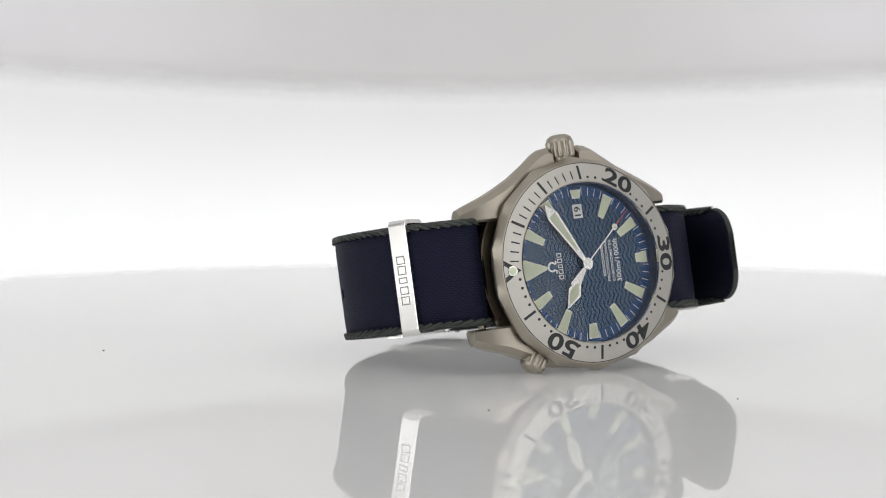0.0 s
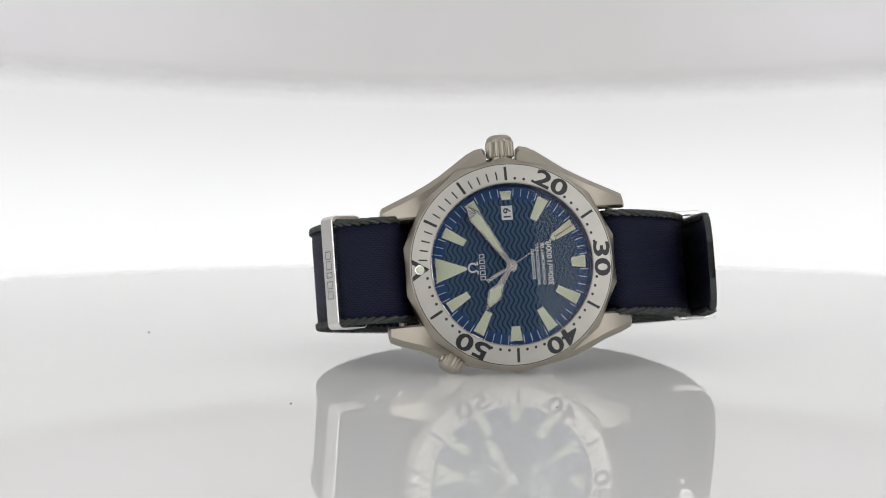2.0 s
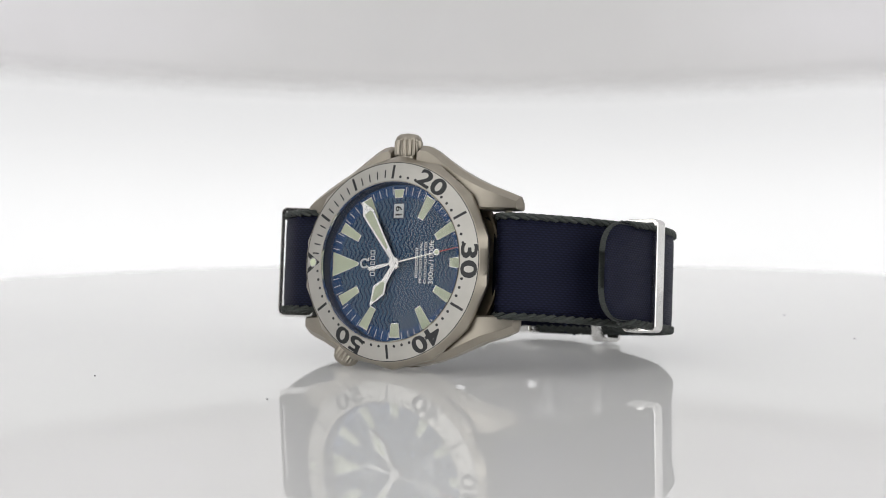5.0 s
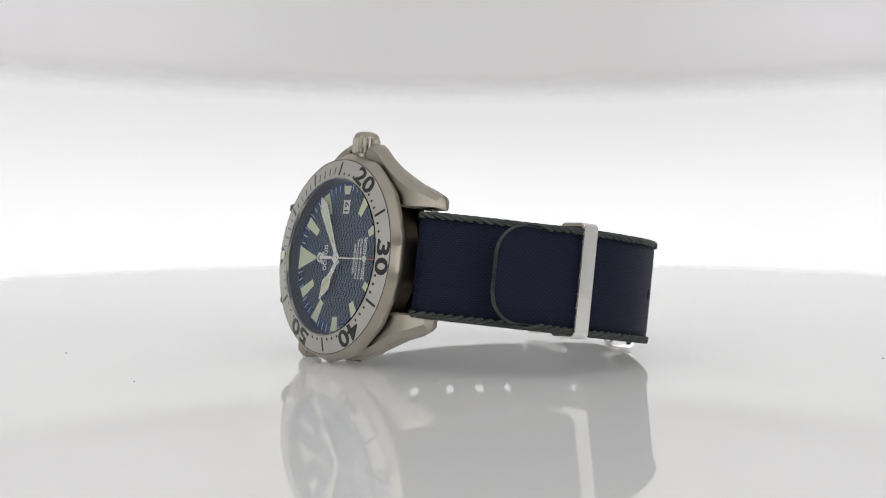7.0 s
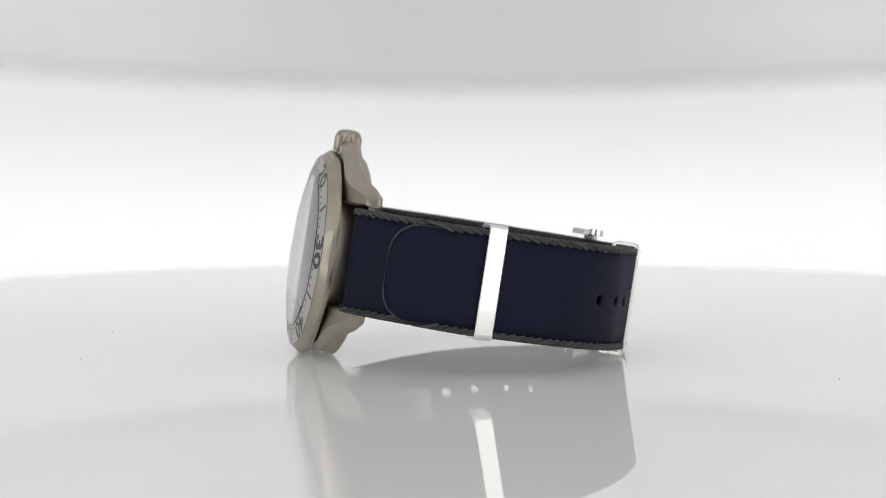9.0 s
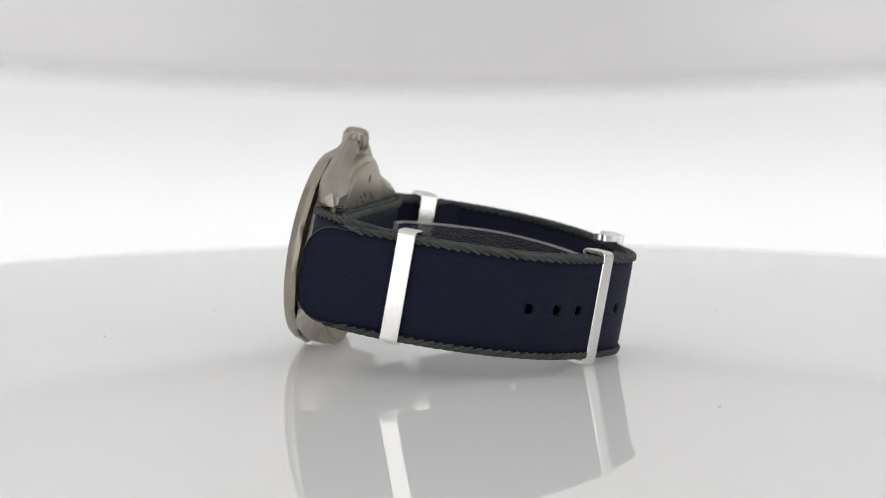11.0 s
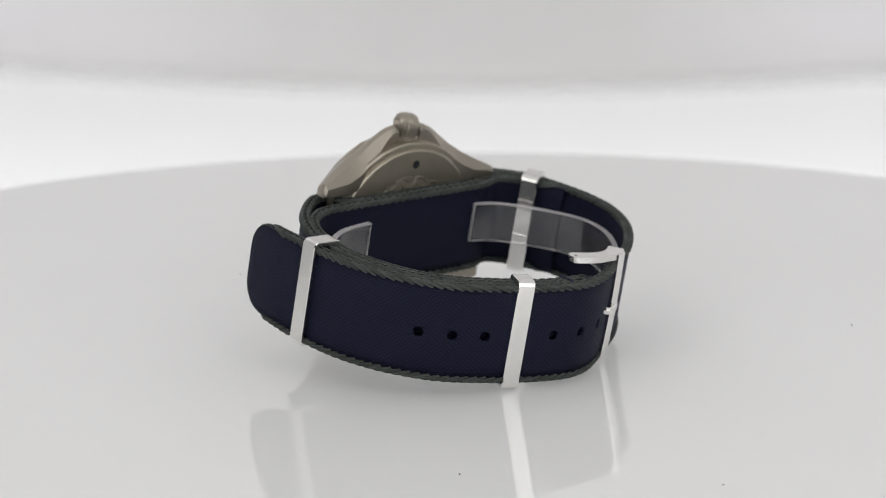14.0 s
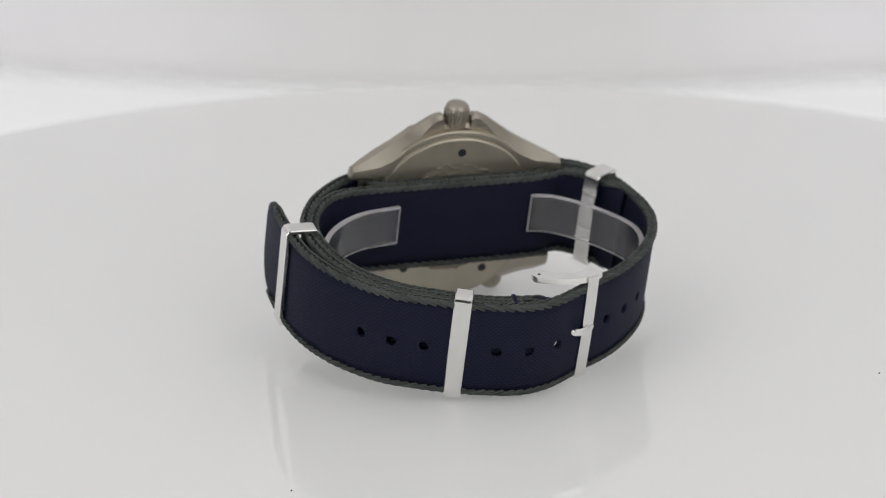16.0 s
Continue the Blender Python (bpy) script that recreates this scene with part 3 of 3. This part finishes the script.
def band(bm, s, path, width, thick, holes=(), hole_r=0.95, round_end=False, hole_z=lambda sv: 0.0):
    """Webbing along a plan path, with true holes; UVs run in millimetres along and across."""
    uv = bm.loops.layers.uv.new("uv")
    fr = frames_of(path)
    h = width / 2
    columns = lambda sv: [-h, -h * 0.72, hole_z(sv) - 1.35, hole_z(sv) + 1.35, h * 0.72, h]
    cols = columns(0.0)
    length = s[-1]
    hole_rows = {}
    for hs in holes:
        i = int(np.argmin(np.abs(np.asarray(s) - hs)))
        hole_rows[i] = hs
    grids = []
    for side in (1, -1):
        grid = []
        for (p, t, n), sv in zip(fr, s):
            k = 1.0
            if round_end and length - sv < 6.0:
                q = 1 - (length - sv) / 6.0
                k = (h - 6.0 + 6.0 * math.sqrt(max(0.0, 1 - q * q))) / h
            if round_end:
                k *= 0.94 + 0.06 * min(1.0, (length - sv) / 16.0)
            row = []
            for c in columns(sv):
                q = p + n * side * thick / 2 * (0.75 if abs(c) == h else 1.0)
                row.append((bm.verts.new((q[0], q[1], mid_z(*p) + c * k)), sv, c * k))
            grid.append(row)
        grids.append(grid)

    def face(vs):
        f = bm.faces.new([v[0] for v in vs])
        for loop, v in zip(f.loops, vs):
            loop[uv].uv = (v[1], v[2])
        f.smooth = True

    rims = {}
    for g, grid in enumerate(grids):
        side = (1, -1)[g]
        for i in range(len(grid) - 1):
            for j in range(len(cols) - 1):
                quad = [grid[i][j], grid[i + 1][j], grid[i + 1][j + 1], grid[i][j + 1]]
                if j == 2 and (i in hole_rows or i - 1 in hole_rows):
                    continue
                face(quad)
        for i in hole_rows:
            if i + 2 >= len(grid) or i + 2 < 3:
                continue
            border = [grid[i][2], grid[i + 1][2], grid[i + 2][2], grid[i + 2][3], grid[i + 1][3], grid[i][3]]
            p, t, n = fr[i + 1]
            o = p + n * side * thick / 2
            rim = []
            for k in range(12):
                a = math.radians(225 + 30 * k)
                du, dz = hole_r * math.cos(a), hole_r * math.sin(a)
                q = o + t * du
                hz = hole_z(s[i + 1])
                rim.append((bm.verts.new((q[0], q[1], mid_z(*p) + hz + dz)), s[i + 1] + du, hz + dz))
            rims[(i, g)] = rim
            idx = [0, 1, 3, 6, 7, 9]
            for b in range(6):
                a0, a1 = idx[b], (idx[b + 1] if b < 5 else 12)
                v0, v1 = border[b], border[(b + 1) % 6]
                for k in range(a0, a1):
                    mid = (a0 + a1) / 2
                    base = v0 if k < mid else v1
                    face([base, rim[(k + 1) % 12], rim[k]])
                km = math.ceil(mid)
                face([v0, v1, rim[km % 12]])
    for i in hole_rows:
        if (i, 0) in rims and (i, 1) in rims:
            a, b = rims[(i, 0)], rims[(i, 1)]
            for k in range(12):
                face([a[k], a[(k + 1) % 12], b[(k + 1) % 12], b[k]])
    a, b = grids
    last = len(cols) - 1
    for i in range(len(fr) - 1):
        for j in (0, last):
            face([a[i][j], a[i + 1][j], b[i + 1][j], b[i][j]])
    for i in (0, len(fr) - 1):
        for j in range(last):
            face([a[i][j], a[i][j + 1], b[i][j + 1], b[i][j]])
    return bm


def braid(s, path, width, thick, edge, pitch=1.95, seed=1, stop=0.0, taper=False):
    """Corded edge: slanted, overlapping strands laid over the rim of the webbing."""
    bm = bmesh.new()
    rnd = random.Random(seed)
    xs, ys = [p[0] for p in path], [p[1] for p in path]
    length = s[-1]

    def at(sv):
        sv = min(max(sv, 0), length)
        x, y = float(np.interp(sv, s, xs)), float(np.interp(sv, s, ys))
        e = 0.4
        t = Vector((float(np.interp(min(sv + e, length), s, xs) - np.interp(max(sv - e, 0), s, xs)), float(np.interp(min(sv + e, length), s, ys) - np.interp(max(sv - e, 0), s, ys)))).normalized()
        return Vector((x, y)), Vector((t[1], -t[0]))

    count = int(length / pitch)
    for k in range(count):
        for side in (1, -1):
            s0 = k * pitch + (0 if side == 1 else pitch / 2)
            loops = []
            jit = rnd.uniform(-0.12, 0.12)
            steps = 6
            for q in range(steps + 1):
                f = q / steps
                sv = s0 + f * 4.2 + jit
                # from the face of the band up over its rim
                ang = f * 1.0
                z = width / 2 - 0.82 + 1.16 * math.sin(ang * math.pi / 2)
                out = (thick / 2 + 0.16) * (1 - 0.8 * max(0, (f - 0.45) / 0.55) ** 2)
                p, n = at(sv)
                c = p + n * side * out
                w = 1.05 * math.sin(math.pi * (0.1 + 0.8 * f)) ** 0.4
                zz = mid_z(*p) + edge * (z - (0.6 * max(0.0, 1 - (length - sv) / 16.0) if taper else 0.0))
                tdir = Vector((-n[1], n[0]))
                loop = []
                for m in range(5):
                    a = 2 * math.pi * m / 5
                    u = tdir * (0.44 * w * math.cos(a)) + n * side * (0.38 * math.sin(a))
                    loop.append((c[0] + u[0], c[1] + u[1], zz - edge * 0.29 * w * math.cos(a)))
                loops.append(loop)
            if length - s0 > 4.6 + stop:
                loft(bm, loops)
    return bm


MAIN = [(1.5, 69.9), (11, 68.0), (23.4, 62.2), (29.4, 58.3), (34.0, 53.2), (37.8, 45.4), (39.8, 36), (39.2, 26), (35, 17), (29.5, 10.8), (24.4, 7.1), (21.3, 7.2), (20.2, 9.6), (16, 11.6), (0, 11.8), (-16, 11.6),
        (-20.2, 9.6), (-21.3, 7.2), (-25, 7.0), (-28.5, 9.0), (-32, 12.6), (-34.2, 17.5), (-35.5, 23), (-36.3, 29.5), (-35.7, 36.5), (-32.9, 44), (-27.8, 51.3), (-20.5, 58.2), (-12.2, 63.4), (-6.5, 67.1), (-1.5, 69.7), (4.4, 69.6),
        (11.3, 68.3), (18, 66.0), (24.3, 63.0), (30.3, 59.5), (35.2, 54.5), (39.4, 48.1), (42.4, 39.7), (43.5, 30), (43.4, 20), (42.3, 10.4)]
SHORT = [(-1, 68.2), (11, 66.4), (22.6, 60.7), (28.4, 56.7), (32.7, 51.9), (36.2, 44.5), (38.1, 36), (37.6, 27), (34, 18.9), (28, 13.9), (18, 13.0), (0, 13.1), (-18, 12.9), (-24.5, 11.0), (-28.2, 12.8), (-31.2, 16.2), (-33.2, 20.5), (-34.3, 24)]


def nearest_s(s, path, x, y, after=0.0):
    return min((((p - Vector((x, y))).length, sv) for p, sv in zip(path, s) if sv >= after))[1]


def strap_parts(watch):
    s, path = smooth_path(MAIN, 1.35, 11)
    half = s[-1] * 0.6
    holes = [nearest_s(s, path, x, y, half) - 1.35 for x, y in ((35.2, 55.5), (30.2, 60.9), (23.9, 64.4), (10.5, 69.4), (3.7, 70.9), (-3.6, 67.4))]
    first = nearest_s(s, path, -34.2, 38.5, s[-1] * 0.35)
    holes += [first + 7.2 * k - 1.35 for k in range(6)]
    drop = lambda sv: float(np.interp(sv, (half, half * 1.1), (-1.2, -0.55)))
    bm = band(bmesh.new(), s, path, 20.2, 1.25, holes, 1.12, True, drop)
    strap = part("strap", bm, NAVY, watch, "navy woven nylon strap with punched holes")
    for edge in (1, -1):
        tagged(part("corded_edge", braid(s, path, 20.2, 1.25, edge, seed=5 + edge, stop=6.0, taper=True), CORD, strap, "dark grey corded edge", smooth=60), kind="stuff")
    # sealed rim round the rounded tip
    xs, ys = [p[0] for p in path], [p[1] for p in path]
    tip = []
    for k in range(24):
        d = 9.5 * (1 - (k / 23) ** 0.6) if k < 23 else 0.0
        q = max(0.0, 1 - d / 6.0)
        tip.append((s[-1] - d, 10.1 - 6.0 + 6.0 * math.sqrt(max(0.0, 1 - q * q))))
    rim = tip + [(sv, -z) for sv, z in tip[::-1]]
    loops = []
    for sv, z in rim:
        x, y = float(np.interp(sv, s, xs)), float(np.interp(sv, s, ys))
        loops.append([(x + 0.64 * math.cos(a), y - (0.0 if abs(z) > 5 else 0.1), mid_z(x, y) + z * 0.94 + 0.28 * math.sin(a)) for a in (radians(60 * m) for m in range(6))])
    part("sealed_tip", loft(bmesh.new(), loops), CORD, strap, "dark grey heat-sealed tip edge", smooth=60)
    s, path = smooth_path(SHORT, 1.35)
    bm = band(bmesh.new(), s, path, 19.8, 1.2)
    under = part("under_strap", bm, NAVY, watch, "navy woven nylon inner strap layer")
    for edge in (1, -1):
        tagged(part("corded_edge", braid(s, path, 19.8, 1.2, edge, seed=9 + edge), CORD, under, "dark grey corded edge", smooth=60), kind="stuff")


def keeper(watch, x, y, nx, ny, depth, band_w=4.0, tall=22.6, zc=0.0, label="", writing_bars=False):
    """A rectangular metal loop round the strap; (x, y) is the middle of its outer face, (nx, ny) points outwards."""
    n = Vector((nx, ny)).normalized()
    t = Vector((-n[1], n[0]))
    g, r = 0.8, 1.2
    loops = []
    corners = [(0, tall / 2), (0, -tall / 2), (-depth, -tall / 2), (-depth, tall / 2)]
    outline = []
    for k, (d, z) in enumerate(corners):
        sd, sz = (-1 if d == 0 else 1), (-1 if z > 0 else 1)
        centre = (d + sd * r, z + sz * r)
        a0 = {0: 90, 1: 0, 2: 270, 3: 180}[k]
        for q in range(5):
            a = radians(a0 - 90 * q / 4)
            outline.append((centre, (math.cos(a), math.sin(a))))
    for centre, (ca, sa) in outline:
        o = (centre[0] + r * ca, centre[1] + r * sa)
        i = (centre[0] + (r - g) * ca, centre[1] + (r - g) * sa)
        c = 0.18
        oc = (centre[0] + (r - c) * ca, centre[1] + (r - c) * sa)
        w = band_w / 2
        pts = []
        for (d, z), along in ((o, -w + c), (o, w - c), (oc, w), (i, w), (i, -w), (oc, -w)):
            q = Vector((x, y)) + n * d + t * along
            pts.append((q[0], q[1], zc + z))
        loops.append(pts)
    bm = loft(bmesh.new(), loops, closed=True)
    ob = part("keeper", bm, STEEL, watch, label or "polished steel strap keeper loop", smooth=30)
    if writing_bars:
        for k, wz in enumerate((0.82, 0.9, 0.6, 0.8, 0.85)):
            z = zc + 3.5 - k * 2.0
            def put(u, v, q):
                c = Vector((x, y)) + n * (0.03 - 0.06 * q) + t * u
                return (c[0], c[1], z + v)
            part("name_bar", outlined(bmesh.new(), (-0.95, -wz, 0.95, wz), 0.21, put), GREYPRINT, ob)
    return ob


def buckle(watch):
    """Steel buckle: a bowed crossbar, two side arms to the spring bar, and a tongue."""
    zc = mid_z(-8, 67) + 0.85
    bm = bmesh.new()
    arm = smooth_path([(-12.7, 61.5), (-10.8, 62.9), (-7.5, 63.8), (-3.5, 63.5), (1.4, 61.8)], 0.35, 5)[1]
    fr = frames_of(arm)
    n_arm = len(fr)
    for sgn in (1, -1):
        loops = []
        for k, (p, t, n) in enumerate(fr):
            f = k / (n_arm - 1)
            w = 1.65 + 0.25 * math.cos(f * 2 * math.pi) * (1 if f < 0.5 else 0.4)
            rest = min(1.0, (n_arm - 1 - k) * 0.35 / 1.5)
            w *= max(0.2, math.sqrt(1 - (1 - rest) ** 2))
            z0, z1 = zc + sgn * 10.6, zc + sgn * 11.8
            c = p - n * -0.1
            loops.append([(*(c + n * w), z0), (*(c + n * w * 0.9), z1), (*(c - n * w * 0.9), z1), (*(c - n * w), z0)])
        loft(bm, loops)
    p, t, n = fr[1]
    loops = []
    for k in range(13):
        z = zc - 11.72 + 23.44 * k / 12
        bow = 0.25 * math.sin(math.pi * k / 12)
        c = Vector((-11.0, 64.2)) + Vector((-0.35, 0.94)) * bow
        a, b = Vector((-0.90, -0.44)), Vector((-0.44, 0.90))
        loops.append([(*(c + a * 1.6 + b * 0.4), z), (*(c + a * 1.2 + b * 0.8), z), (*(c - a * 1.2 + b * 0.8), z), (*(c - a * 1.6 + b * 0.4), z), (*(c - a * 1.6 - b * 0.6), z), (*(c + a * 1.6 - b * 0.6), z)])
    loft(bm, loops)
    ob = part("buckle", bm, STEEL, watch, "polished steel pin buckle", smooth=35)
    bm = bmesh.new()
    tongue = smooth_path([(-6.9, 66.6), (-7.9, 67.9), (-9.8, 67.4), (-12.3, 65.4)], 0.8)[1]
    loops = []
    for p, t, n in frames_of(tongue):
        c = p
        loops.append([(c[0] + 0.6 * math.cos(k * math.pi / 4) * n[0], c[1] + 0.6 * math.cos(k * math.pi / 4) * n[1], zc + 0.8 * math.sin(k * math.pi / 4)) for k in range(8)])
    loft(bm, loops)
    part("tongue", bm, STEEL, ob, smooth=40)
    # black plugs just proud of the arms stand in for the shade in the holes
    for sgn in (1, -1):
        bm = bmesh.new()
        loft(bm, [[(0.1 + 0.34 * math.cos(k * math.pi / 5), 62.3 + 0.34 * math.sin(k * math.pi / 5), zc + sgn * zz) for k in range(10)] for zz in (11.0, 11.84)])
        part("pin_hole", bm, BLACK, ob)
    return ob


def stitch(watch, x, y, nx, ny, depth):
    """A bar tack of blue thread, sewn round the two inner layers."""
    n = Vector((nx, ny)).normalized()
    t = Vector((-n[1], n[0]))
    loops = []
    hz = 10.6
    for d, z in ((0, -hz), (0.15, -hz - 0.25), (0.15, hz), (0, hz + 0.12), (-depth, hz + 0.12), (-depth - 0.15, hz + 0.2), (-depth - 0.15, -hz)):
        c = Vector((x, y)) + n * d
        w = 0.4
        loops.append([(*(c - t * w), mid_z(x, y) + z), (*(c - t * w * 0.4 + n * 0.12), mid_z(x, y) + z), (*(c + t * w * 0.4 + n * 0.12), mid_z(x, y) + z), (*(c + t * w), mid_z(x, y) + z)])
    part("bar_tack", loft(bmesh.new(), loops), BLUE_THREAD, watch, "dark blue thread bar tack")


def wristwatch():
    watch = new("wristwatch")
    tagged(watch, "titanium diving watch with navy nylon strap, standing on its side", "watch")
    part("case", case_mesh(), TITANIUM, watch, "brushed titanium case with crown guards and lugs", smooth=32)
    bezel_parts(watch)
    dial_parts(watch)
    second = hand_parts(watch)
    for ob in watch.children:
        if ob.name.split('.')[0] in ('dial', 'hour_hand', 'minute_hand', 'second_hand'):
            for piece in (ob, *ob.children_recursive):
                piece.data.transform(Matrix.Diagonal((1.08, 1, 1.08, 1)))
    bm = bmesh.new()
    lathe(bm, [(0, -1.05), (5, -1.0), (10, -0.88), (14.5, -0.66), (15.9, -0.58), (16.0, -0.5), (16.0, 0.6), (0, 0.6)], 96)
    glass = part("crystal", bm, CRYSTAL, watch, "domed clear sapphire crystal", smooth=15)
    glass.visible_shadow = False
    bm = knurled(bmesh.new(), (0, 20.2), (0, 1), 4.6, 2.85, 6.0, 22, 1.4, 0.7)
    crown = part("crown", bm, TITANIUM, watch, "fluted titanium winding crown", smooth=40)
    bm = bmesh.new()
    loft(bm, [[(r * math.cos(k * math.pi / 12), 6.0 + r * math.sin(k * math.pi / 12), z) for k in range(24)] for r, z in ((2.35, 18.6), (2.35, 21.9))])
    part("crown_tube", bm, TITANIUM, watch, smooth=40)
    d = clock(305)
    bm = knurled(bmesh.new(), d * 18.9, d, 4.3, 2.6, 6.0, 20, 1.3)
    part("helium_valve", bm, TITANIUM, watch, "small fluted titanium valve crown", smooth=40)
    caseback(watch)
    for sgn in (1, -1):
        bm = bmesh.new()
        loft(bm, [[(sgn * 21.6 + 0.75 * math.cos(k * math.pi / 5), 9.3 + 0.75 * math.sin(k * math.pi / 5), z) for k in range(10)] for z in (-10.8, 10.8)])
        part("spring_bar", bm, TITANIUM_DARK, watch, smooth=50)
    # the head sits a little off the middle of the strap loop; bezel, glass and dial lie deeper than the lugs
    for ob in watch.children:
        kind = ob.name.split('.')[0]
        ob.matrix_basis = Matrix.Translation(HEAD_AT.get(kind, (0.0003, 0, 0))) @ ob.matrix_basis
    strap_parts(watch)
    keeper(watch, 45.3, 30.9, 1, 0.02, 7.4, 3.7, 22.8, mid_z(45, 31) + 0.35)
    keeper(watch, 17.9, 67.3, 0.40, 0.92, 5.6, 3.6, 23.7, -0.08)
    keeper(watch, -34.9, 14.0, -0.85, -0.53, 7.3, 3.9, 22.8, mid_z(-36, 13) + 0.2, "polished steel strap keeper engraved with a name", True)
    buckle(watch)
    for x, y, nx, ny, depth in ((7.0, 68.6, 0.15, 1.0, 2.9),):
        stitch(watch, x, y, nx, ny, depth)
    return watch, second


def cuff():
    """Clear plastic spring cuff that holds the strap open."""
    plan = [(-16.8, 14.4), (-21, 15.6), (-25.6, 19.4), (-30.8, 26), (-33.6, 33), (-31.8, 41), (-26, 49.5), (-17, 57), (-7, 62), (3, 64.6), (13, 63.3), (22, 59.5), (29, 53.5), (33.5, 46), (35.4, 37), (34.4, 28.5), (30, 21.5), (23, 16.6), (14.3, 14.9)]
    s, path = smooth_path(plan, 1.5)
    ob = new("display_cuff")
    tagged(ob, "clear plastic C-shaped cuff holding the strap open", "watch cuff")
    fr = frames_of(path)

    def run(stretch, low, high):
        loops = []
        for p, t, n in stretch:
            a, b, z = p, p - n * 1.1, mid_z(*p)
            loops.append([(*a, z + low), (*a, z + high), (*b, z + high), (*b, z + low)])
        return loft(bmesh.new(), loops)

    pieces = [part("band", run(fr, -3.0, 5.4), PLASTIC, ob, smooth=35)]
    for low, high in ((-3.25, -3.0), (5.4, 5.65)):
        pieces.append(part("sawn_edge", run(fr, low, high), FROSTED, ob, "frosted pale edge", smooth=35))
    for (p, t, n), way in ((fr[0], -1), (fr[-1], 1)):
        pieces.append(part("end", run([(p, t, n), (p + t * way * 0.25, t, n)], -3.25, 5.65), FROSTED, ob, "frosted pale edge"))
    for piece in pieces:
        piece.visible_shadow = False
    return ob


tent()
disc = turntable()
watch, second_hand = wristwatch()
display_cuff = cuff()


def motions():
    times = [0.5 * k for k in range(33)]
    walk(disc, [(t, table_pose(t)) for t in times])
    walk(watch, [(t, table_pose(t) @ WATCH_AT) for t in times])
    walk(display_cuff, [(t, table_pose(t) @ WATCH_AT) for t in times])
    walk(second_hand, [(t, pose(*FACE_AT, 0, 138.4 + 6.0 * t, 0)) for t in times])


motions()
